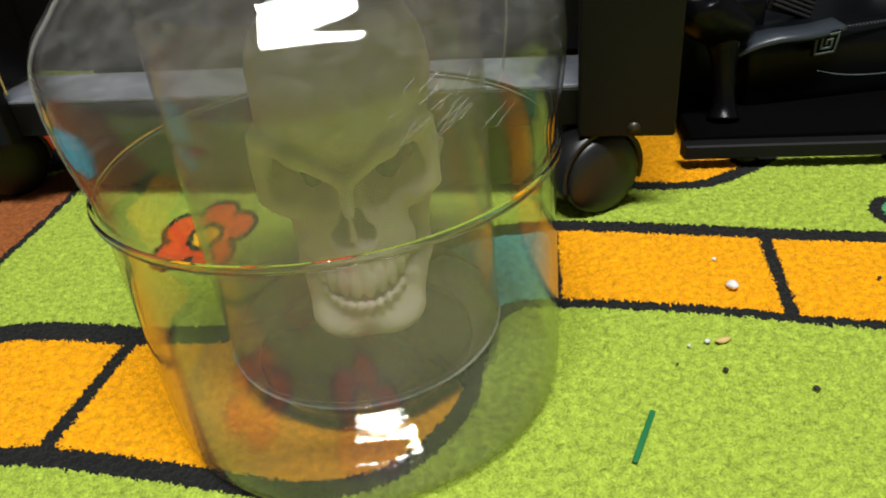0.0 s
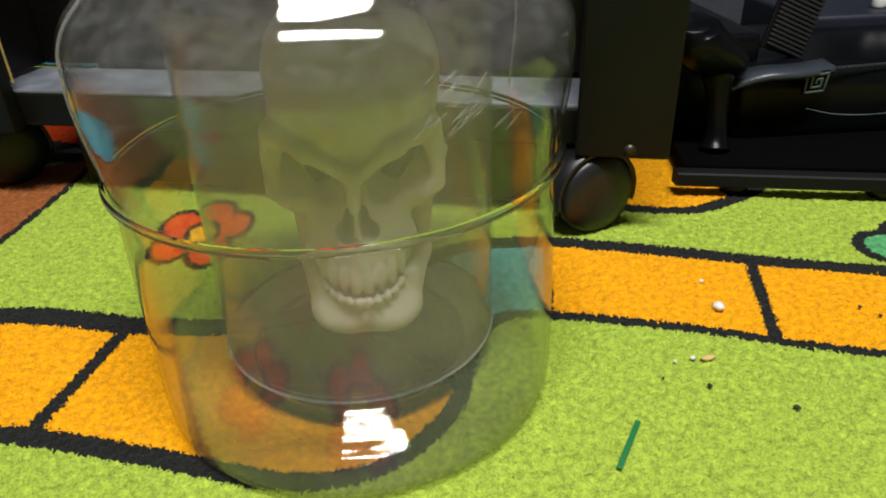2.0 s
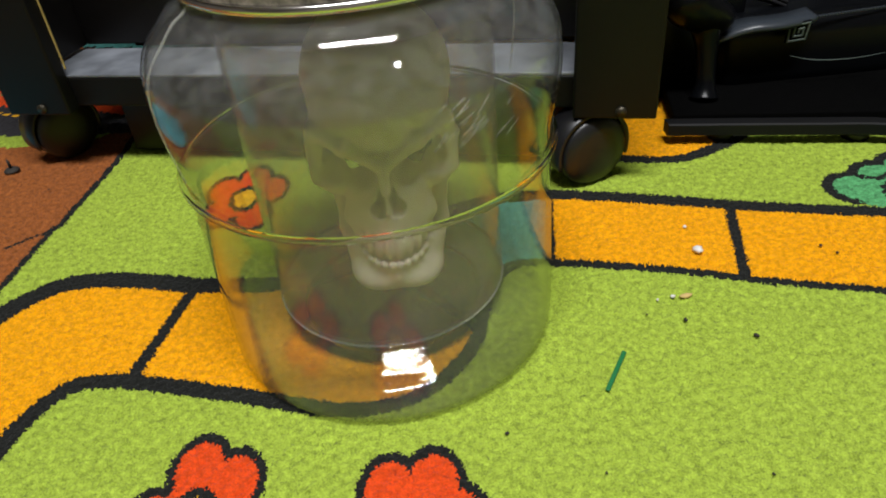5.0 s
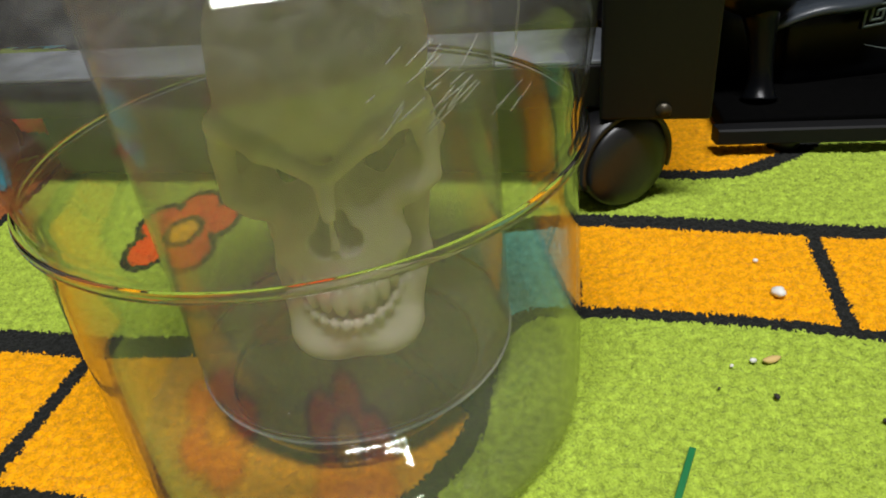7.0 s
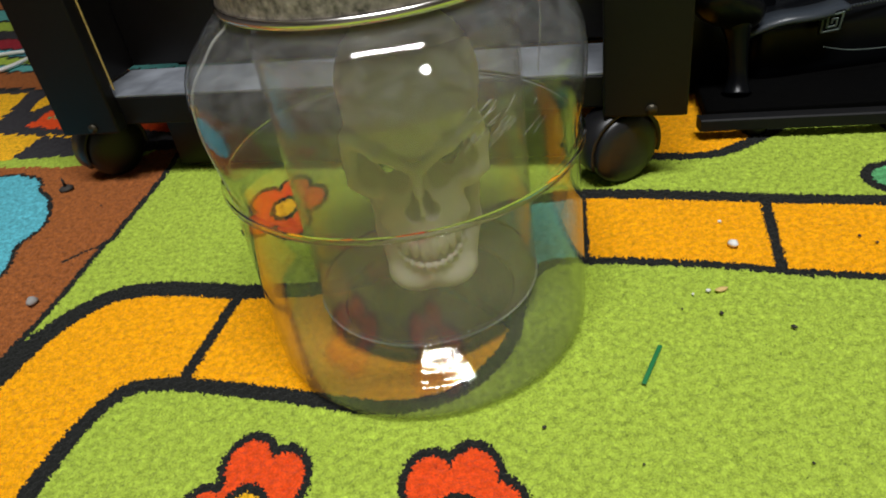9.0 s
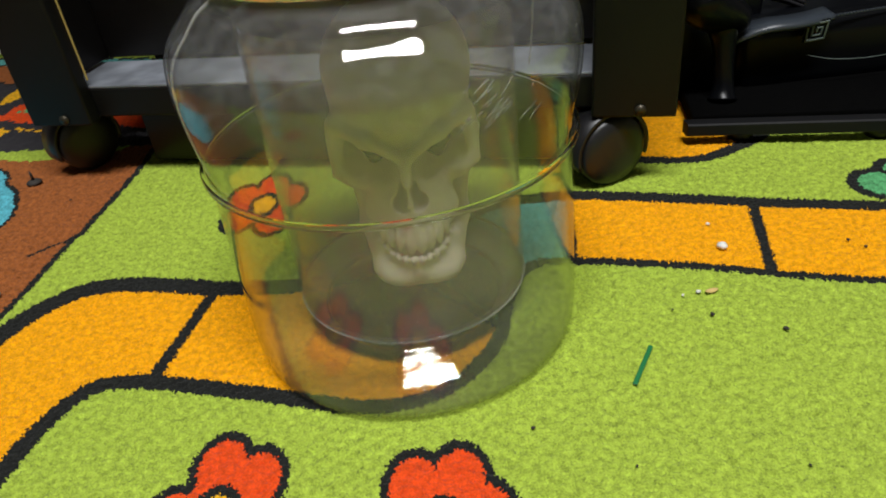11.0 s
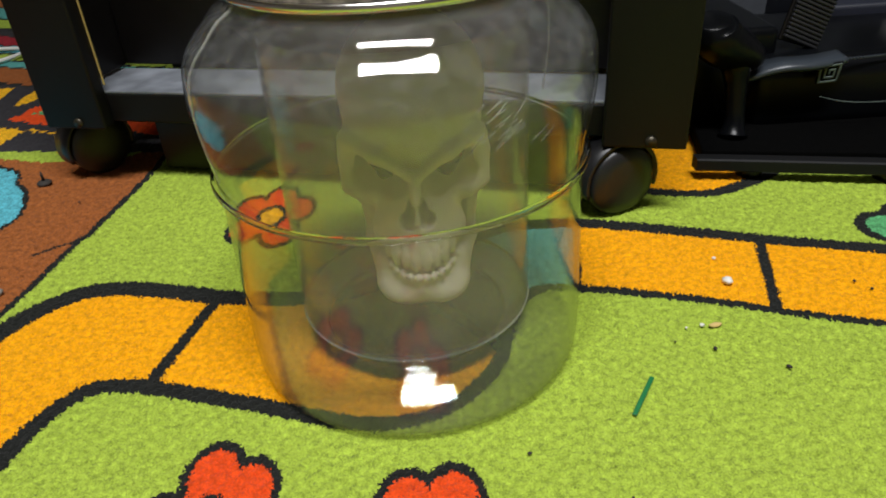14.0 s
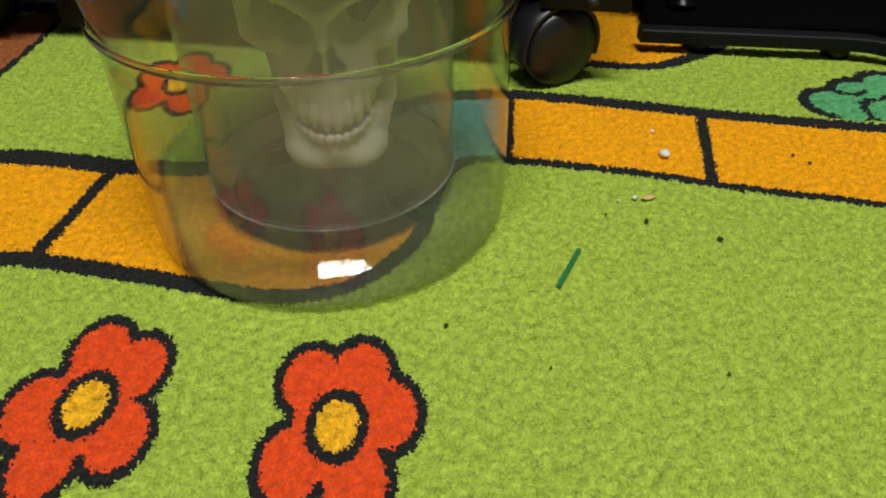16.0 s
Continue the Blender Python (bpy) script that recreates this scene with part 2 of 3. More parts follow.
# ---- rug: printed pile, each cell of the weave takes one yarn ----
def inside(X, Y, points):
    hit = np.zeros(X.shape, bool)
    for (x0, y0), (x1, y1) in zip(points, points[1:] + points[:1]):
        if y0 != y1:
            hit ^= ((y0 > Y) != (y1 > Y)) & (X < (x1 - x0) * (Y - y0) / (y1 - y0) + x0)
    return hit


def along(X, Y, line, width):
    """Cells within half a width of a line; the width may change from one end to the other."""
    near = np.zeros(X.shape, bool)
    w0, w1 = width if isinstance(width, tuple) else (width, width)
    n = len(line) - 1
    for i, ((x0, y0), (x1, y1)) in enumerate(zip(line, line[1:])):
        dx, dy = x1 - x0, y1 - y0
        t = np.clip(((X - x0) * dx + (Y - y0) * dy) / (dx * dx + dy * dy + 1e-12), 0, 1)
        w = w0 + (w1 - w0) * (i + t) / n
        near |= (X - x0 - t * dx) ** 2 + (Y - y0 - t * dy) ** 2 < (w / 2) ** 2
    return near


def graded(lo, hi, a, b, fine, grow=1.022, most=0.008):
    """Grid lines: fine steps between a and b, wider outside."""
    mid = list(np.arange(a, b, fine))
    left, right, s = [], [], fine
    x = a
    while x > lo:
        s = min(s * grow, most)
        x -= s
        left.append(x)
    x, s = b, fine
    while x < hi:
        s = min(s * grow, most)
        x += s
        right.append(x)
    return np.array(left[::-1] + mid + right)


ROAD_TOP = rounded([(-0.285, -0.16), (-0.268, -0.08), (-0.254, -0.02), (-0.241, 0.018), (-0.224, 0.042), (-0.203, 0.0555), (-0.176, 0.0550), (-0.146, 0.048), (-0.110, 0.0385), (-0.05, 0.034), (0.0, 0.060), (0.05, 0.098), (0.106, 0.1005), (0.172, 0.0815), (0.2335, 0.0605), (0.2935, 0.0430), (0.34, 0.030), (0.45, -0.003), (0.62, -0.045)])
ROAD_LOW = rounded([(-0.215, -0.2), (-0.204, -0.14), (-0.193, -0.09), (-0.184, -0.058), (-0.169, -0.0365), (-0.150, -0.0338), (-0.1215, -0.0405), (-0.0765, -0.0545), (-0.03, -0.070), (0.0, -0.070), (0.022, -0.058), (0.040, -0.036), (0.048, -0.010), (0.057, 0.014), (0.072, 0.0275), (0.1015, 0.0235), (0.148, 0.0102), (0.1745, 0.0010), (0.203, -0.0105), (0.255, -0.0275), (0.30, -0.042), (0.45, -0.085), (0.62, -0.12)])
BROWN_EDGE = rounded([(-0.222, 0.30), (-0.222, 0.235), (-0.226, 0.192), (-0.231, 0.156), (-0.234, 0.128)]) + rounded([(-0.238, 0.122), (-0.243, 0.078), (-0.248, 0.045), (-0.258, 0.0), (-0.275, -0.06), (-0.30, -0.16)])
FLOWERS = ((0.0055, -0.140, (8, 62, 124, 214, 292), 1.42, 0.94), (-0.087, -0.122, (38, 96, 182, 246, 324), 1.40, 0.95), (-0.106, 0.138, (20, 80, 150, 215, 300), 1.5, 0.95), (-0.30, -0.33, (40, 112, 184, 256, 328), 1.4, 1.0))
TREE = ((0.300, 0.070, 0.017), (0.322, 0.082, 0.016), (0.345, 0.088, 0.018), (0.372, 0.082, 0.020), (0.395, 0.060, 0.022), (0.365, 0.052, 0.026), (0.330, 0.054, 0.018), (0.303, 0.056, 0.012))


def yarn(X, Y):
    """Index of the yarn colour at each place of the rug."""
    n = np.zeros(X.shape, np.int32)
    n[inside(X, Y, ROAD_TOP + ROAD_LOW[::-1])] = 1
    road = n == 1
    n[road & inside(X, Y, [(0.0, 0.02), (0.046, -0.025), (0.093, 0.02), (0.107, 0.1), (0.05, 0.2), (-0.015, 0.1)])] = 6
    n[along(X, Y, ROAD_TOP, (0.0185, 0.0095)) | along(X, Y, ROAD_LOW, (0.012, 0.0050))] = 2
    for a, b, w in (((-0.121, 0.034), (-0.138, -0.036), 0.0075), ((0.2135, 0.062), (0.1945, -0.006), 0.0066), ((0.105, 0.095), (0.0925, 0.022), 0.0042), ((0.325, 0.02), (0.30, -0.045), 0.008), ((-0.012, 0.055), (0.045, -0.028), 0.006), ((-0.19, -0.12), (-0.275, -0.10), 0.0075)):
        n[road & along(X, Y, [a, b], w)] = 2
    # brown bank with its blue pond
    brown = inside(X, Y, BROWN_EDGE + [(-1.0, -0.16), (-1.0, 0.42), (-0.40, 0.287), (-0.33, 0.268), (-0.26, 0.262)])
    n[brown] = 3
    pond = rounded([(-0.47, 0.262), (-0.40, 0.268), (-0.350, 0.252), (-0.335, 0.225), (-0.318, 0.205), (-0.304, 0.165), (-0.312, 0.135), (-0.306, 0.098), (-0.325, 0.05), (-0.40, 0.03), (-0.5, 0.08)])
    n[along(X, Y, pond, 0.008)] = 2
    n[inside(X, Y, pond)] = 7
    n[brown & along(X, Y, [(-0.262, 0.105), (-0.238, 0.122)], 0.003)] = 2
    n[along(X, Y, BROWN_EDGE, 0.0055)] = 2
    # far side: bands and a star behind the brown bank
    far = (Y > 0.29 - 0.18 * (X + 0.33)) & (X < -0.20) & (Y > 0.262)
    n[far] = 10
    n[far & inside(X, Y, [(-0.404, 0.295), (-0.52, 0.34), (-0.52, 0.40), (-0.441, 0.372), (-0.391, 0.354)])] = 5
    block = [(-0.401, 0.294), (-0.389, 0.353), (-0.349, 0.339), (-0.312, 0.263)]
    n[far & along(X, Y, block + block[:1], 0.004)] = 5
    n[far & along(X, Y, [(-0.425, 0.285), (-0.20, 0.24)], 0.008)] = 2
    n[far & inside(X, Y, [(-0.423, 0.386), (-0.406, 0.430), (-0.33, 0.405), (-0.20, 0.335), (-0.20, 0.295), (-0.30, 0.340), (-0.366, 0.361)])] = 4
    n[far & inside(X, Y, [(-0.402, 0.401), (-0.392, 0.415), (-0.383, 0.395)])] = 8
    n[far & inside(X, Y, [(-0.438, 0.426), (-0.439, 0.488), (-0.418, 0.452)])] = 5
    n[far & inside(X, Y, [(-0.464, 0.415), (-0.53, 0.46), (-0.52, 0.51), (-0.468, 0.494)])] = 5
    for lo, hi, c in ((0.515, 0.575, 3), (0.575, 0.603, 6), (0.603, 0.635, 0), (0.635, 0.67, 7), (0.67, 0.72, 9), (0.72, 0.76, 10), (0.76, 0.82, 0), (0.82, 0.90, 6), (0.90, 1.6, 3)):
        level = Y + 0.35 * (X + 0.5)
        band = far & (level > lo) & (level <= hi)
        n[band] = c
        n[band & (level < lo + 0.006)] = 2
    # orange lobe behind the caster
    lobe = rounded([(0.08, 0.20), (0.12, 0.155), (0.174, 0.137), (0.207, 0.131), (0.237, 0.142), (0.262, 0.158), (0.30, 0.20), (0.31, 0.27)])
    n[inside(X, Y, lobe + [(0.31, 0.6), (0.0, 0.6)])] = 1
    n[along(X, Y, lobe, 0.011)] = 2
    # bushy tree
    tree = np.zeros(X.shape, bool)
    rim = np.zeros(X.shape, bool)
    for x, y, r in TREE:
        tree |= (X - x) ** 2 + (Y - y) ** 2 < (r - 0.003) ** 2
        rim |= (X - x) ** 2 + (Y - y) ** 2 < (r + 0.004) ** 2
    n[rim & ~along(X, Y, ROAD_TOP, 0.015) & (Y > 0.035)] = 2
    n[tree & (Y > 0.042)] = 8
    for a, b, c in (((0.315, 0.062), (0.322, 0.072), (0.335, 0.070)), ((0.345, 0.075), (0.355, 0.066), (0.352, 0.055)), ((0.31, 0.083), (0.318, 0.078), (0.326, 0.082))):
        n[along(X, Y, [a, b, c], 0.004)] = 2
    # flowers: five petals round a yellow heart, all outlined
    for cx, cy, petals, tall, size in FLOWERS:
        u, v = (X - cx) / size, (Y - cy) / size / tall
        petal, rim = np.zeros(X.shape, bool), np.zeros(X.shape, bool)
        for turn in petals:
            a = radians(turn)
            d = (u - 0.0195 * math.cos(a)) ** 2 + (v - 0.0195 * math.sin(a)) ** 2
            petal |= d < 0.0112 ** 2
            rim |= d < 0.0152 ** 2
        d = u * u + v * v
        n[rim] = 2
        n[petal] = 4
        n[d < 0.017 ** 2] = np.where(n[d < 0.017 ** 2] == 2, 4, n[d < 0.017 ** 2])
        n[d < 0.0122 ** 2] = 2
        n[d < 0.0082 ** 2] = 5
    return n


def rug():
    xs = graded(-1.0, 0.95, -0.27, 0.29, 0.0007)
    ys = graded(-0.75, 1.35, -0.20, 0.15, 0.0007)
    rng = np.random.default_rng(3)
    X, Y = np.meshgrid(xs, ys)
    nx, ny = len(xs), len(ys)
    gx, gy = np.gradient(X, axis=1), np.gradient(Y, axis=0)
    tuft = rng.normal(0, 1, X.shape)
    soft = tuft.copy()
    for _ in range(2):
        soft = (soft + np.roll(soft, 1, 0) + np.roll(soft, -1, 0) + np.roll(soft, 1, 1) + np.roll(soft, -1, 1)) / 5
    Z = 0.00028 * np.clip(tuft, -2, 2) + 0.0008 * soft + 0.0004 * np.sin(9 * X + 3) * np.sin(7 * Y)
    Z -= Z.mean()
    # colour at the middle of each cell, with a little wander of the yarn
    mx, my = (X[:-1, :-1] + X[1:, 1:]) / 2, (Y[:-1, :-1] + Y[1:, 1:]) / 2
    wx, wy = rng.normal(0, 0.0005, mx.shape), rng.normal(0, 0.0005, mx.shape)
    n = yarn(mx + wx, my + wy)
    X = X + rng.uniform(-0.25, 0.25, X.shape) * gx
    Y = Y + rng.uniform(-0.25, 0.25, Y.shape) * gy
    me = bpy.data.meshes.new("rug")
    i = np.arange(nx * ny).reshape(ny, nx)
    quads = np.stack([i[:-1, :-1], i[:-1, 1:], i[1:, 1:], i[1:, :-1]], -1).reshape(-1, 4)
    me.vertices.add(nx * ny)
    me.vertices.foreach_set("co", np.stack([X, Y, Z], -1).astype(np.float32).ravel())
    me.loops.add(quads.size)
    me.loops.foreach_set("vertex_index", quads.astype(np.int32).ravel())
    me.polygons.add(len(quads))
    me.polygons.foreach_set("loop_start", np.arange(0, quads.size, 4, dtype=np.int32))
    for m in (GREEN, ORANGE, BLACK, BROWN, RED, YELLOW, TEAL, BLUE, LEAF, MAROON, DARK):
        me.materials.append(m)
    me.polygons.foreach_set("material_index", n.ravel().astype(np.int32))
    me.polygons.foreach_set("use_smooth", np.ones(len(quads), bool))
    me.update(calc_edges=True)
    ob = new("rug", me)
    tagged(ob, "bright green printed children's play rug with orange road, flowers and tree", "rug")
    back = part("rug_backing", box(1.96, 2.1, 0.009, (-0.025, 0.3, -0.0070), bevel=0.002), DARK, ob, "dark woven backing")
    return ob


rug()


# ---- the jar, its lid and the inner sleeve ----
def jar():
    root = empty("jar", pose(0, 0, 0.0008), "clear plastic jar with a waist ring, standing on the rug", "jar")
    outer = rounded([(0.0, 0.0124), (0.043, 0.0124), (0.0465, 0.0120), (0.0500, 0.0101), (0.0540, 0.0077), (0.0580, 0.0053), (0.0620, 0.0028), (0.0655, 0.0008), (0.069, 0.0002), (0.075, 0.0), (0.0812, 0.0006), (0.0842, 0.0032), (0.0850, 0.010), (0.0852, 0.022), (0.0848, 0.06), (0.0842, 0.096)]) + rounded([(0.0844, 0.100), (0.0848, 0.1030), (0.0849, 0.1065), (0.0850, 0.110), (0.0856, 0.116), (0.0872, 0.126), (0.0885, 0.138), (0.0884, 0.149), (0.0872, 0.156), (0.0838, 0.1625), (0.0780, 0.1688), (0.0722, 0.1750), (0.0655, 0.1795), (0.0630, 0.186), (0.0630, 0.198)])
    wall = 0.0014
    inner = []
    for k, (r, z) in enumerate(outer):
        a, b = outer[max(k - 1, 0)], outer[min(k + 1, len(outer) - 1)]
        dx, dz = b[0] - a[0], b[1] - a[1]
        d = math.hypot(dx, dz)
        inner.append((max(r - wall * dz / d, 0.0), z + wall * dx / d))
    body = part("body", lathe(outer + inner[::-1], 160), JAR, root)
    ring = [(0.0862 + 0.0011 * math.cos(2 * math.pi * k / 12), 0.1052 + 0.0017 * math.sin(2 * math.pi * k / 12)) for k in range(12)]
    part("waist_ring", lathe(ring, 160, closed=True), RING, root, "raised clear moulded ring round the waist")
    for azimuth in (-149, 31):
        c, n = math.cos(radians(azimuth)), math.sin(radians(azimuth))
        line = [((r + 0.0001) * c, (r + 0.0001) * n, z) for r, z in outer if 0.113 < z < 0.181]
        part("mould_seam", tube(line, 0.00055, 8), SCRATCH, body, "pale raised mould seam")
    rng = random.Random(5)
    for k in range(26):
        a = radians(-90 + rng.choice((22, 27, 31)) + rng.uniform(-8, 8))
        z, lean = rng.uniform(0.132, 0.152), rng.uniform(0.3, 0.5)
        size = rng.uniform(0.003, 0.012)
        line = []
        for i in range(6):
            t = i / 5
            zz = z + lean * size * t
            rad = 0.0856 + 0.0028 * min(1, max(0, (zz - 0.112) / 0.026)) - 0.0012 * max(0, (zz - 0.149) / 0.007)
            b = a + (1 - lean) * size * t / 0.088 + 0.02
            line.append((rad * math.cos(b), rad * math.sin(b), zz))
        part("scratch", tube(line, 0.00014, 5), SCRATCH, body, "fine pale scratch")
    lid = part("lid", lathe(rounded([(0.0, 0.2165), (0.054, 0.2165), (0.062, 0.2155), (0.0650, 0.211), (0.0652, 0.198), (0.0652, 0.183)]) + [(0.0644, 0.1825), (0.0640, 0.185), (0.0640, 0.211), (0.0, 0.2145)], 128), LID, root, "speckled grey metal screw lid")
    part("rim", lathe([(0.0652, 0.1850), (0.0665, 0.1845), (0.0670, 0.1830), (0.0665, 0.1815), (0.0652, 0.1810), (0.0646, 0.1828)], 128, closed=True), CHROME, lid, "bright rolled metal rim")
    return root


jar()


def inner_sleeve():
    root = empty("inner_sleeve", pose(0.0, 0.0165, 0.0128), "dusty translucent plastic inner cylinder inside the jar", "container")
    outer = rounded([(0.0, 0.0), (0.050, 0.0), (0.0600, 0.0006), (0.0616, 0.0025), (0.0618, 0.01), (0.0618, 0.08), (0.0618, 0.150)])
    wall = 0.001
    inn = [(max(r - wall, 0.0), z + (wall if z < 0.002 else 0)) for r, z in outer]
    part("sleeve", lathe(outer + inn[::-1], 128), INNER, root)
    part("bottom_edge", lathe([(0.0612, 0.0006), (0.0619, 0.0003), (0.0624, 0.0010), (0.0621, 0.0017), (0.0613, 0.0016)], 128, closed=True), EDGE, root, "pale frosted bottom edge")
    return root


inner_sleeve()


# ---- the skull: blended solids, then a net over their surface ----
def blend(a, b, k):
    h = np.clip(0.5 + 0.5 * (b - a) / k, 0, 1)
    return b + (a - b) * h - k * h * (1 - h)


def carve(a, b, k):
    return -blend(-a, b, k)


def ball(P, c, r):
    q = (P - np.array(c)) / np.array(r)
    k = np.sqrt((q * q).sum(-1))
    return (k - 1) * min(r) * (0.6 + 0.4 * np.clip(k, 0.4, 2))


def rod(P, a, b, ra, rb):
    a, b = np.array(a), np.array(b)
    d = b - a
    t = np.clip(((P - a) @ d) / (d @ d), 0, 1)
    return np.linalg.norm(P - a - t[..., None] * d, axis=-1) - (ra + (rb - ra) * t)


def skull_field(P):
    """Distance to the skull in millimetres: x to its left, y to the back, z up, the chin at 0."""
    S = np.concatenate([np.abs(P[..., :1]), P[..., 1:]], -1)
    f = ball(P, (0, 12, 97), (35, 40, 35))
    f = blend(f, ball(P, (0, -9, 88), (30, 24, 23)), 10)
    f = blend(f, ball(S, (26, -10, 58.5), (8, 14, 7.5)), 6)
    f = blend(f, rod(S, (25, -18, 57.5), (34, 12, 63), 4.0, 3.5), 5)
    f = blend(f, rod(S, (30.5, -19, 62), (31, -16, 84), 3.6, 4.0), 4)
    f = blend(f, ball(P, (0, -16, 46), (20, 19, 20)), 8)
    f = blend(f, rod(S, (0, -31, 34), (17, -21, 40), 5.0, 5.0), 6)
    f = blend(f, rod(P, (0, -33, 71), (0, -36.5, 60), 3.0, 2.3), 4)
    f = blend(f, rod(S, (22, 0, 22), (28, 10, 60), 4.5, 4.5), 6)
    f = blend(f, rod(S, (15.5, -21, 11), (22, -3, 23), 6.5, 5.5), 6)
    f = blend(f, rod(S, (0, -27, 9), (15, -24, 9.5), 7.5, 7.0), 5)
    f = blend(f, ball(S, (8.5, -29.0, 6.0), (8.0, 4.4, 4.8)), 5)
    f = blend(f, rod(S, (0, -29, 14.5), (17, -19, 21), 5.5, 5.5), 6)
    # sockets, nose and the hollows of the cheek and temple
    f = carve(f, ball(S, (12.0, -32, 64.5), (8.0, 29, 7.2)), 1.2)
    f = carve(f, ball(S, (20.0, -31, 68.0), (9.2, 28, 8.8)), 1.2)
    f = carve(f, ball(S, (4.0, -37, 49.0), (4.2, 24, 4.6)), 1.0)
    f = carve(f, ball(S, (2.4, -37, 53.5), (2.4, 22, 5.0)), 1.0)
    f = carve(f, ball(S, (34, -20, 46), (9, 15, 10)), 5)
    f = carve(f, ball(S, (42, -12, 92), (9, 18, 14)), 6)
    # slanting brows, heavy at the outer end
    f = blend(f, rod(S, (3.5, -32.5, 72.0), (16, -30.5, 80.5), 2.3, 3.0), 3)
    f = blend(f, rod(S, (16, -30.5, 80.5), (29, -20, 85), 3.0, 3.6), 4)
    f = blend(f, rod(S, (0.9, -36, 48), (0.0, -35, 58), 0.7, 0.9), 0.8)
    # the bite line and the teeth on a bowed line, long above and short below
    for a in np.linspace(0.0, 1.15, 9):
        f = carve(f, ball(S, (19.0 * math.sin(a), -14.5 - 20.5 * math.cos(a), 21.6 + 10.0 * (a / 1.5) ** 2), (2.6, 3.4, 2.2)), 0.8)
    for row, z0, h, w, gap in ((0, 29.0, 6.4, 2.45, 0.262), (1, 18.6, 2.4, 1.8, 0.205)):
        for k in range(5 if row == 0 else 6):
            a = gap * (k + 0.5)
            x, y = 18.5 * math.sin(a), -14.5 - 20.6 * math.cos(a)
            rise = 10.0 * (a / 1.5) ** 2
            long = (0.8, 0.0, 0.9, 0.2, -0.6, -0.4)[k]
            f = blend(f, ball(S, (x, y, z0 + rise - 0.4 * long * (row == 0)), (w * (1.12 if k == 0 else 1.0), 2.2, h + 0.3 * long)), 0.5)
    return f


def surface_net(field, lo, hi, step):
    """One vertex in each cell that the surface crosses, at the mean of its edge crossings; one quad across each crossed edge."""
    ax = [np.arange(a, b, step) for a, b in zip(lo, hi)]
    G = np.stack(np.meshgrid(*ax, indexing="ij"), -1)
    F = np.concatenate([field(G[i:i + 16]) for i in range(0, len(G), 16)])
    n = np.array(F.shape) - 1
    total, count = np.zeros((*n, 3)), np.zeros(n)
    crossed = {}
    for d in range(3):
        e = [0, 0, 0]
        e[d] = 1
        A = F[: F.shape[0] - e[0], : F.shape[1] - e[1], : F.shape[2] - e[2]]
        B = F[e[0]:, e[1]:, e[2]:]
        cross = (A < 0) != (B < 0)
        t = np.where(cross, A / np.where(A == B, 1, A - B), 0)
        crossed[d] = (cross, A < 0)
        o = [k for k in range(3) if k != d]
        for i in (0, 1):
            for j in (0, 1):
                s = [slice(0, n[0]), slice(0, n[1]), slice(0, n[2])]
                s[o[0]], s[o[1]] = slice(i, i + n[o[0]]), slice(j, j + n[o[1]])
                c, tt = cross[tuple(s)], t[tuple(s)]
                count += c
                total[..., d] += tt * c
                total[..., o[0]] += i * c
                total[..., o[1]] += j * c
    live = count > 0
    index = np.full(n, -1)
    index[live] = np.arange(live.sum())
    cells = np.argwhere(live)
    verts = (cells + total[live] / count[live][:, None]) * step + np.array(lo)
    quads = []
    for d in range(3):
        cross, neg = crossed[d]
        o = [k for k in range(3) if k != d]
        for e in np.argwhere(cross):
            if e[o[0]] == 0 or e[o[1]] == 0 or e[o[0]] > n[o[0]] - 1 or e[o[1]] > n[o[1]] - 1:
                continue
            q = []
            for i, j in ((1, 1), (0, 1), (0, 0), (1, 0)):
                c = list(e)
                c[o[0]] -= i
                c[o[1]] -= j
                q.append(int(index[tuple(c)]))
            flip = bool(neg[tuple(e)]) == (d == 1)
            quads.append(q[::-1] if flip else q)
    return verts, quads


def skull():
    verts, quads = surface_net(skull_field, (-42, -44, -6), (42, 58, 138), 0.9)
    me = bpy.data.meshes.new("skull_ornament")
    me.from_pydata((verts * 0.001).tolist(), [], quads)
    me.materials.append(BONE)
    for p in me.polygons:
        p.use_smooth = True
    ob = new("skull_ornament", me)
    ob.matrix_world = pose(SKULL[0], SKULL[1], SKULL[2], *SKULL[3:6]) 
    return tagged(ob, "off-white grinning plastic skull ornament inside the dusty cylinder", "skull ornament")


SKULL = (0.0060, 0.0045, 0.0330, 0.0, 0.0, 0.0)
skull()


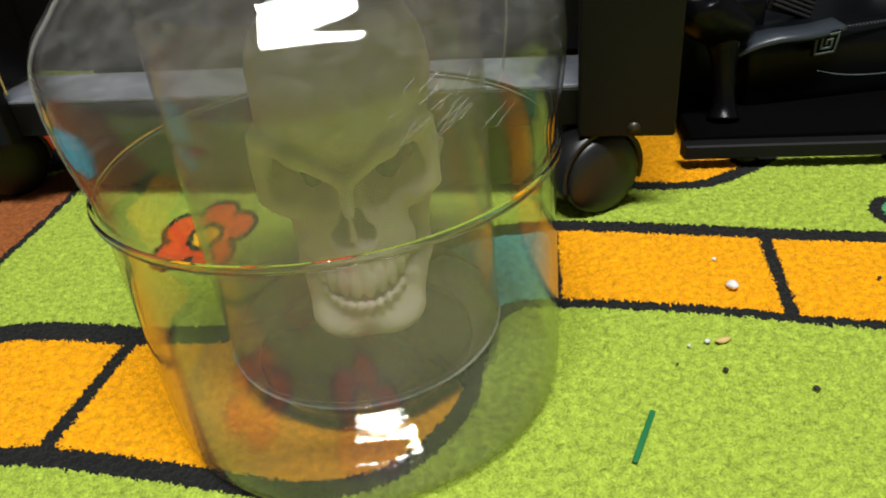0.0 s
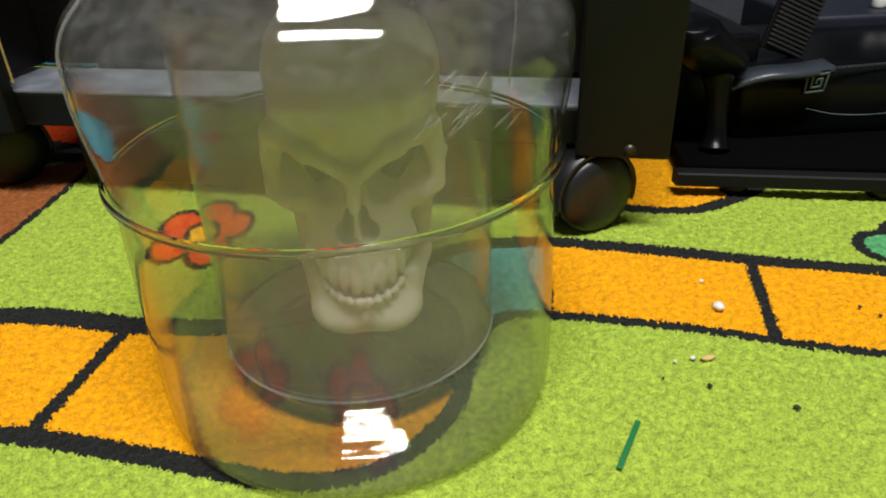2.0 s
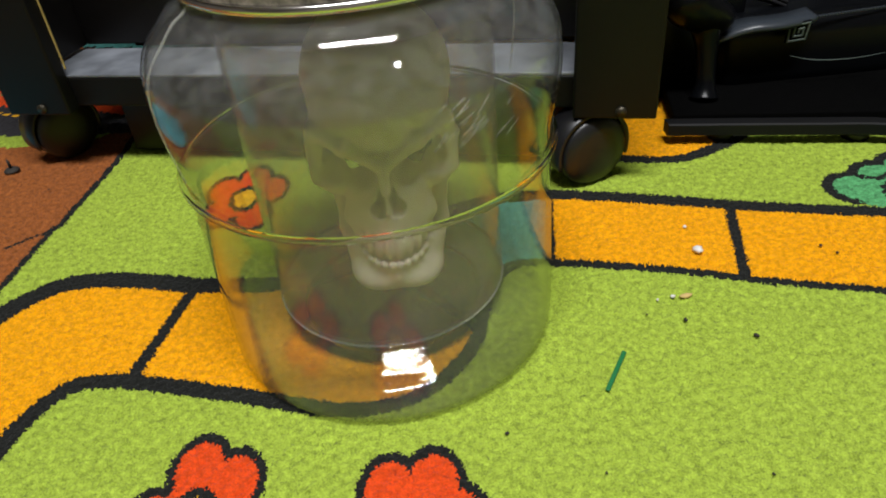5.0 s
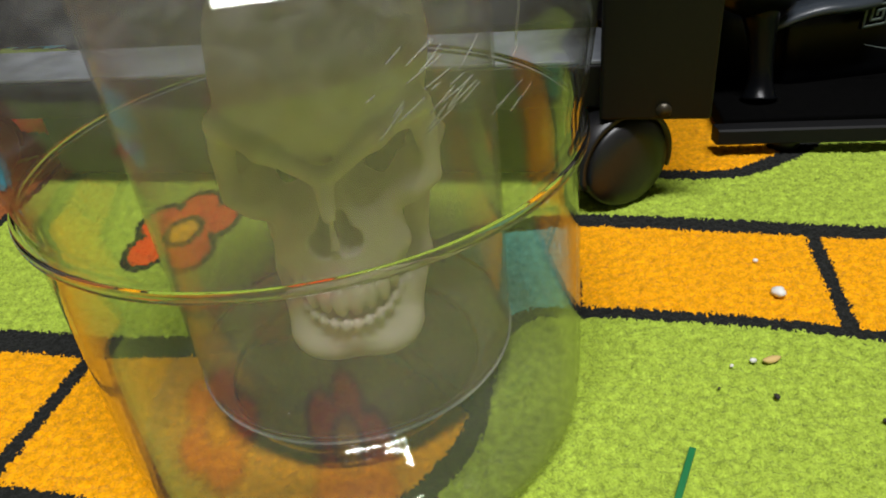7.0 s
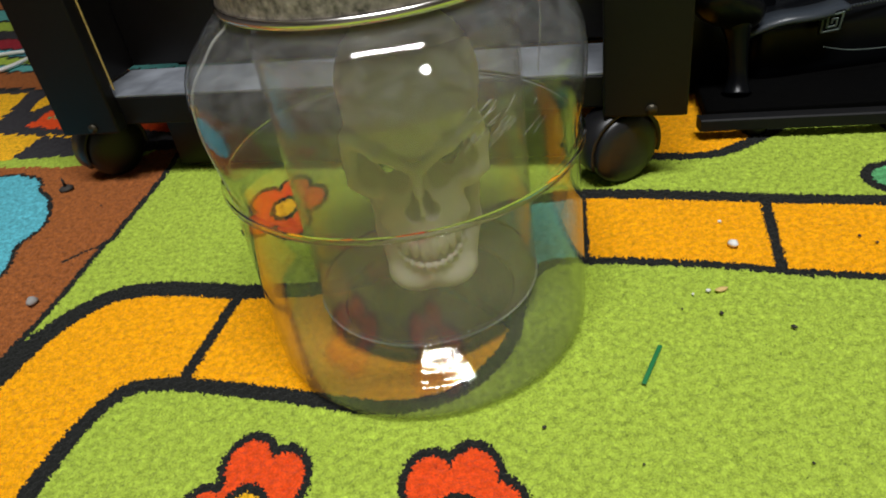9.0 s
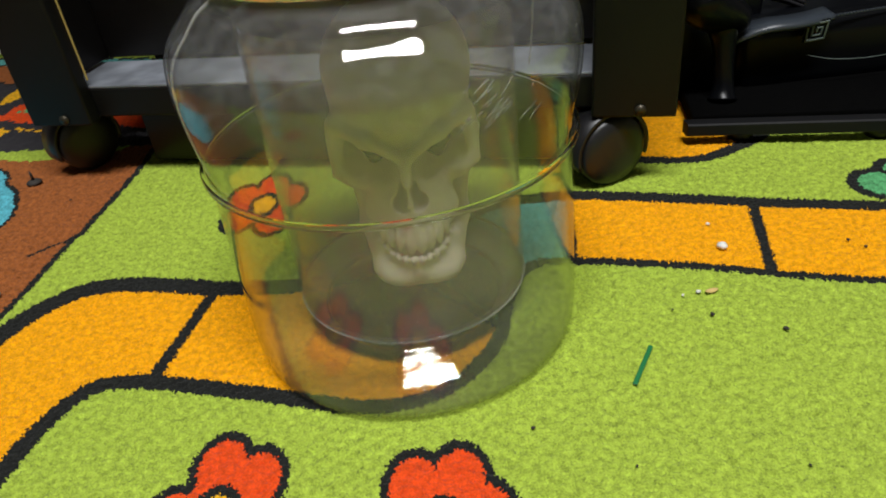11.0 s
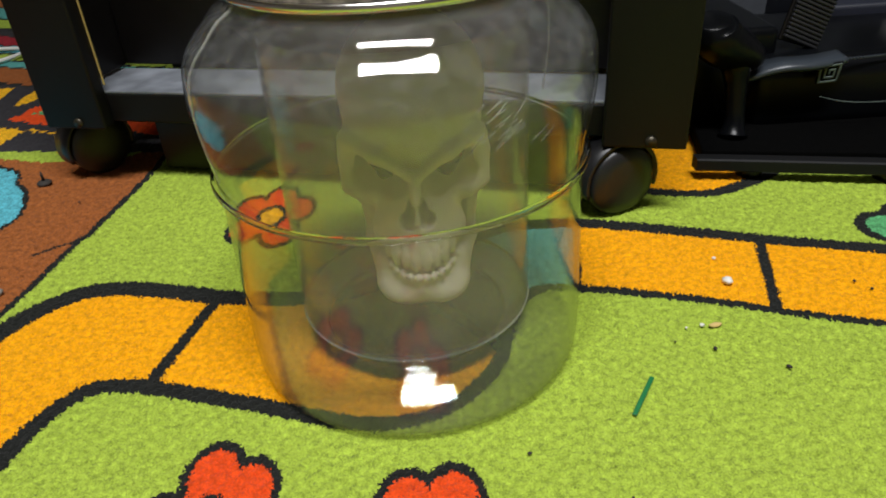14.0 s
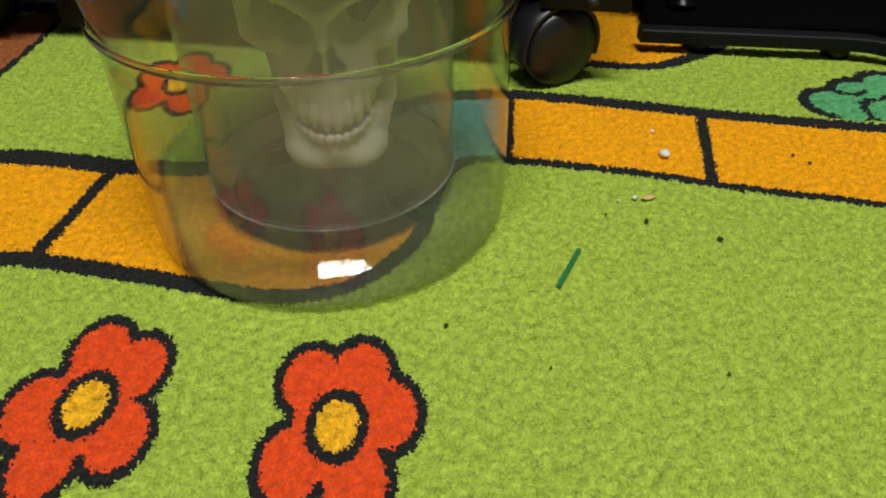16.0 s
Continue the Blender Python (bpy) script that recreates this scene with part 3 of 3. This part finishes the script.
# ---- the black wheeled cart behind the jar ----
def caster(m, turn):
    root = empty("caster", m @ pose(0, 0, 0, 0, 0, turn), "black plastic twin-wheel caster under the cart", "caster", "casters of the cart")
    R = 0.0245
    for s in (-1, 1):
        prof = [(0.0, 0.0125), (R * 0.55, 0.0122), (R * 0.86, 0.0108), (R * 0.9, 0.0098), (R * 0.93, 0.0095), (R, 0.0070), (R, 0.0010), (R * 0.9, 0.0), (0.0, 0.0)]
        bm = lathe(prof, 48)
        bmesh.ops.transform(bm, matrix=pose(0, s * 0.003, R, 90 if s < 0 else -90), verts=bm.verts)
        part("wheel", bm, BLACKPLASTIC, root)
    bm = bmesh.new()
    rings = []
    for k in range(25):
        a = radians(-18 + 216 * k / 24)
        c, s = math.cos(a), math.sin(a)
        rings.append([bm.verts.new((r * c, y, R + r * s)) for r, y in ((R + 0.0012, -0.0115), (R + 0.0035, -0.0105), (R + 0.0035, 0.0105), (R + 0.0012, 0.0115))])
    for a, b in zip(rings, rings[1:]):
        for k in range(4):
            bm.faces.new((a[k], a[(k + 1) % 4], b[(k + 1) % 4], b[k]))
    bm.faces.new(rings[0])
    bm.faces.new(rings[-1][::-1])
    bmesh.ops.recalc_face_normals(bm, faces=bm.faces)
    part("hood", bm, BLACKPLASTIC, root)
    part("stem", lathe([(0.0, 0.050), (0.009, 0.050), (0.009, 0.066), (0.0, 0.066)], 24), BLACKMETAL, root)
    return root


RIGHT_POST, LEFT_POST = Vector((0.150, 0.113, 0)), Vector((-0.2545, 0.2175, 0))
ALONG = (RIGHT_POST - LEFT_POST).normalized()
CART_TURN = math.degrees(math.atan2(ALONG.y, ALONG.x))
CART_LEN = (RIGHT_POST - LEFT_POST).length


def cart():
    m = Matrix.Translation(LEFT_POST) @ pose(0, 0, 0, 0, 0, CART_TURN)
    root = empty("cart", m, "black metal and board rolling cart with a low crossbar", "cart")
    for x in (0.0, CART_LEN):
        part("post", box(0.052, 0.012, 0.932, (x, -0.007, 0.517), 0.002), BLACKMETAL, root)
        part("post", box(0.052, 0.05, 0.93, (x, 0.412, 0.518), 0.003), BLACKMETAL, root)
        part("side_panel", box(0.012, 0.384, 0.880, (x, 0.1935, 0.520), 0.001), DARKPANEL, root)
        bm = tube([(x + 0.004, -0.012, 0.0562), (x + 0.004, -0.0145, 0.0562)], 0.0036, 16)
        part("bolt", bm, BRASS, root, "small dull brass bolt head")
    bar = part("crossbar", box(CART_LEN + 0.036, 0.056, 0.022, (CART_LEN / 2, 0.0275, 0.0640), 0.0015), BLACKMETAL, root)
    # thin top sheet, a paler and more mottled grey than the bar
    part("bar_top", box(CART_LEN + 0.034, 0.055, 0.002, (CART_LEN / 2, 0.0275, 0.0762), 0.0005), GREYTOP, bar, "mottled grey top of the crossbar")
    part("back_panel", box(CART_LEN - 0.054, 0.012, 0.84, (CART_LEN / 2, 0.412, 0.55), 0.001), DARKPANEL, root)
    part("drawer_front", box(CART_LEN - 0.0126, 0.014, 0.62, (CART_LEN / 2, 0.0630, 0.390), 0.002), DARKPANEL, root, "dark smoked drawer front")
    part("edge_strip", box(0.0012, 0.0012, 0.60, (0.0268, -0.0008, 0.382), 0.0003), YELLOWEDGE, root, "thin worn yellow edge")
    # added black board, stands in for the deep shade under the crossbar
    part("shade_board", box(CART_LEN - 0.085, 0.010, 0.040, (CART_LEN / 2 - 0.002, 0.030, 0.0232), 0.001), DARKPANEL, root, "black board in place of the shade under the crossbar")
    part("bottom_shelf", box(CART_LEN - 0.054, 0.32, 0.014, (CART_LEN / 2, 0.246, 0.075), 0.001), DARKPANEL, root)
    part("cart_top", box(CART_LEN + 0.08, 0.5, 0.022, (CART_LEN / 2, 0.212, 0.994), 0.003), BLACKMETAL, root)
    return m


CART = cart()
caster(CART @ pose(CART_LEN - 0.017, 0.003, 0.0), 20 - CART_TURN)
caster(CART @ pose(-0.020, 0.024, 0.0), 62)
caster(CART @ pose(CART_LEN, 0.412, 0.0), 30)
caster(CART @ pose(0.0, 0.412, 0.0), -20)


# ---- black machine on a flat foot beside the cart ----
def machine():
    root = empty("machine", pose(0, 0, 0), "glossy black machine on a flat bar foot, silver badge", "machine")
    foot = [(0.203, 0.163, 0.0125), (0.25, 0.153, 0.0125), (0.30, 0.142, 0.0125), (0.342, 0.132, 0.0125), (0.362, 0.122, 0.0110), (0.42, 0.085, 0.0075)]
    bm = bmesh.new()
    rows = []
    for x, y, z in rounded(foot, 6):
        rows.append([bm.verts.new((x, y + dy, z + dz)) for dy, dz in ((-0.011, -0.0050), (-0.012, -0.004), (-0.012, 0.0035), (-0.0108, 0.0045), (-0.002, 0.0045), (-0.002, -0.0050))])
    for a, b in zip(rows, rows[1:]):
        for k in range(6):
            bm.faces.new((a[k], b[k], b[(k + 1) % 6], a[(k + 1) % 6]))
    bm.faces.new(rows[0])
    bm.faces.new(rows[-1][::-1])
    bmesh.ops.recalc_face_normals(bm, faces=bm.faces)
    part("foot_bar", bm, FOOT, root, smooth=False)
    for x, y in ((0.245, 0.157), (0.335, 0.136)):
        part("foot_pad", lathe([(0.0, 0.0), (0.009, 0.0), (0.009, 0.0075), (0.0, 0.0075)], 24), BLACKPLASTIC, root).location = (x, y, 0.0)
    part("base_plate", box(0.25, 0.115, 0.012, (0.347, 0.203, 0.0090), 0.002, pose(0, 0, 0, 0, 0, -11)), MATTBLACK, root)
    part("shell", box(0.22, 0.15, 0.060, (0.372, 0.285, 0.036), 0.016), GLOSSBLACK, root)
    part("rear_base", box(0.10, 0.17, 0.085, (0.235, 0.315, 0.0435), 0.006), GLOSSBLACK, root)
    # column and round-headed lever at the near end
    part("column", tube(rounded([(0.244, 0.192, 0.016), (0.245, 0.196, 0.03), (0.243, 0.200, 0.06), (0.240, 0.202, 0.075)]), lambda t: 0.011 - 0.004 * math.sin(math.pi * min(1, 1.3 * t)), 20), GLOSSBLACK, root)
    part("lever", tube(rounded([(0.219, 0.196, 0.104), (0.220, 0.198, 0.098), (0.226, 0.200, 0.088), (0.242, 0.203, 0.078), (0.258, 0.206, 0.070)]), lambda t: (0.006 + 0.012 * math.sin(math.pi * min(1, 0.15 + 0.75 * t))), 24), GLOSSBLACK, root)
    # lip over the shell with its bright front edge
    bm = bmesh.new()
    rows = []
    for k in range(25):
        t = k / 24
        x = 0.250 + 0.076 * t
        z = 0.0555 + 0.0110 * math.sin(math.pi * 0.5 * min(1.0, 2.4 * t))
        y = 0.204 - 0.010 * math.sin(math.pi * t)
        rows.append([bm.verts.new((x, y + dy, z + dz)) for dy, dz in ((0.0, -0.0045), (-0.003, -0.002), (-0.002, 0.0012), (0.016, 0.0026), (0.016, -0.0045))])
    for a, b in zip(rows, rows[1:]):
        for k in range(5):
            bm.faces.new((a[k], b[k], b[(k + 1) % 5], a[(k + 1) % 5]))
    bm.faces.new(rows[0])
    bm.faces.new(rows[-1][::-1])
    bmesh.ops.recalc_face_normals(bm, faces=bm.faces)
    part("lip", bm, GLOSSGREY, root, "dark grey moulded lip")
    # square spiral badge
    badge = part("badge", box(0.0175, 0.002, 0.0165, (0, 0, 0), 0.0012), GLOSSBLACK, root)
    badge.matrix_world = pose(0.3115, 0.1985, 0.0585, 12, -4, 0)
    path = [(-0.0075, 0.0068), (-0.0068, -0.0068), (0.0065, -0.0068), (0.0072, 0.0068), (-0.0034, 0.0062), (-0.0034, -0.0032), (0.0034, -0.0032), (0.0034, 0.0028), (-0.0002, 0.0026), (-0.0002, 0.0)]
    for (x0, z0), (x1, z1) in zip(path, path[1:]):
        d = math.hypot(x1 - x0, z1 - z0)
        bm = box(d + 0.0014, 0.0008, 0.0014, (0, 0, 0), 0.0003, pose(0, 0, 0, 0, -math.degrees(math.atan2(z1 - z0, x1 - x0)), 0))
        bmesh.ops.translate(bm, vec=((x0 + x1) / 2, -0.0012, (z0 + z1) / 2), verts=bm.verts)
        part("badge_line", bm, BADGE, badge, "pale silver inlay")
    part("trim_line", tube(rounded([(0.309, 0.199, 0.0400), (0.328, 0.197, 0.0355), (0.355, 0.197, 0.0335), (0.385, 0.199, 0.0345)]), lambda t: 0.00015 + 0.0002 * math.sin(math.pi * t), 8), BADGE, root, "thin bright trim line")
    # toothed seam along the upper edge
    for k in range(34):
        part("tooth", box(0.0019, 0.002, 0.0016, (0.3255 + 0.0026 * k, 0.206 + 0.0003 * k, 0.0655), 0.0004), GLOSSGREY, root)
    return root


GLOSSGREY = material("dark_grey_moulding", (0.030, 0.037, 0.046), rough=0.35, spread=0.15, bump=0.04)
machine()


# ---- dark things stored behind the machine ----
def strap():
    root = empty("strap", pose(0, 0, 0), "dark ribbed webbing strap leaning against a navy box", "strap")
    a, b = Vector((0.305, 0.236, 0.072)), Vector((0.345, 0.262, 0.185))
    for k in range(40):
        t = k / 39
        p = a.lerp(b, t)
        part("rib", box(0.030 + 0.004 * t, 0.004, 0.0022, p, 0.0008, pose(0, 0, 0, 0, 24, 0)), STRAP, root)
    part("backing", box(0.034, 0.003, 0.13, (a + b) / 2 + Vector((0.0, 0.005, 0)), 0.001, pose(0, 0, 0, -13, 19, 0)), DARKPANEL, root)


STRAP = material("charcoal_webbing", (0.010, 0.010, 0.012), rough=0.6, spread=0.3, grain=500, bump=0.3)
NAVY = material("navy_box", (0.012, 0.014, 0.024), rough=0.5, spread=0.2, bump=0.1)
strap()
navy = part("storage_box", box(0.30, 0.12, 0.050, (0.520, 0.385, 0.050), 0.004), NAVY)
tagged(navy, "dark navy storage box standing behind the machine", "box")
tray = part("plinth", box(0.9, 0.35, 0.024, (0.72, 0.44, 0.012), 0.002), BLACKMETAL)
tagged(tray, "low black plinth under the stored things", "plinth")
for x, y, r, h in ((0.447, 0.350, 0.006, 0.014), (0.464, 0.356, 0.0085, 0.011), (0.490, 0.362, 0.007, 0.016)):
    pot = part("small_pot", lathe(rounded([(0.0, 0.0), (0.8 * r, 0.0), (r, 0.2 * h), (0.95 * r, 0.6 * h), (0.55 * r, 0.75 * h), (0.6 * r, h), (0.0, h)], 4), 24), WHITE)
    pot.location = (x, y, 0.0752)
    tagged(pot, "tiny white pot standing on the navy box", "pot", "white pots on the box")
film = part("upright_screen", box(0.34, 0.01, 0.30, (0.325, 0.50, 0.176), 0.003), GREYSHEET)
tagged(film, "grey plastic screen standing upright on the plinth", "screen")
cab = part("cabinet", box(0.9, 0.3, 0.9, (0.75, 0.80, 0.452), 0.004), DARKPANEL)
tagged(cab, "tall black cabinet in the dark behind", "cabinet")


# ---- small litter on the rug ----
def strip():
    a, b = Vector((0.1127, -0.0546, 0)), Vector((0.0979, -0.0784, 0))
    d = b - a
    bm = box(d.length, 0.0022, 0.0009, (0, 0, 0), 0.0003)
    ob = part("plastic_strip", bm, GREENSTRIP)
    ob.matrix_world = Matrix.Translation((a + b) / 2 + Vector((0, 0, 0.0021))) @ pose(0, 0, 0, 0, 0, math.degrees(math.atan2(d.y, d.x)))
    tagged(ob, "thin dark green plastic strip lying on the rug", "litter")


strip()


def lump(name, x, y, size, mat, label, category, group="", seed=1, z=0.0012):
    """A small uneven grain lying on the rug; size: three half axes."""
    bm = bmesh.new()
    bmesh.ops.create_icosphere(bm, subdivisions=2, radius=1.0)
    for v in bm.verts:
        v.co *= 1 + 0.35 * noise.noise(v.co * 1.3 + Vector((seed * 3.1, 0, seed)))
        v.co = Vector((v.co.x * size[0], v.co.y * size[1], v.co.z * size[2]))
    ob = part(name, bm, mat)
    ob.matrix_world = pose(x, y, z + size[2] * 0.6, 0, 0, seed * 47)
    return tagged(ob, label, category, group)


lump("plaster_chip", 0.1772, 0.0205, (0.0033, 0.0028, 0.0018), WHITE, "small white chip lying on the orange road", "litter", "litter on the rug", 2)
lump("plaster_chip", 0.1784, 0.0452, (0.0012, 0.0011, 0.0009), WHITE, "small white chip lying on the orange road", "litter", "litter on the rug", 3)
lump("plaster_chip", 0.1496, -0.0174, (0.0014, 0.0010, 0.0009), WHITE, "small white chip beside a tan crumb", "litter", "litter on the rug", 4)
lump("plaster_chip", 0.141, -0.0185, (0.0008, 0.0007, 0.0006), WHITE, "tiny white chip lying on the green rug", "litter", "litter on the rug", 5)
lump("crumb", 0.1565, -0.0180, (0.0040, 0.0016, 0.0010), CRUMB, "flat tan crumb lying on the green rug", "litter", "litter on the rug", 0.2)
for k, (x, y, r) in enumerate(((0.1498, -0.0364, 0.0013), (0.1795, -0.053, 0.0016), (0.0482, -0.0961, 0.0011), (0.132, -0.029, 0.0007), (0.246, 0.013, 0.0012), (0.2515, 0.005, 0.0010), (-0.262, 0.18, 0.001), (0.086, -0.122, 0.0008), (0.152, -0.131, 0.0007))):
    lump("lint_speck", x, y, (r, r * 0.7, r * 0.6), SPECK, "tiny dark speck of lint on the rug", "litter", "litter on the rug", k + 6)
lump("pebble", -0.262, 0.057, (0.0042, 0.0034, 0.0026), PEBBLE, "small grey pebble lying on the brown print", "pebble", "", 21)


def push_pin(x, y):
    root = empty("push_pin", pose(x, y, 0.0008), "dark metal tack standing on its head on the rug", "pin")
    part("head", lathe([(0.0, 0.0), (0.0055, 0.0), (0.0060, 0.0012), (0.0040, 0.0028), (0.0, 0.0032)], 24), SPECK, root)
    part("shank", lathe([(0.0, 0.003), (0.0012, 0.003), (0.0010, 0.009), (0.0, 0.0115)], 12), SPECK, root)


push_pin(-0.307, 0.2196)


def cable(points, label):
    ob = part("cable", tube(rounded(points, 8), 0.0028, 10), WHITE)
    tagged(ob, label, "cable")


cable([(-0.75, 0.50, 0.004), (-0.62, 0.545, 0.004), (-0.56, 0.585, 0.004), (-0.53, 0.62, 0.005), (-0.535, 0.66, 0.004), (-0.60, 0.67, 0.004), (-0.70, 0.65, 0.004)], "white cable lying in a loop on the rug")
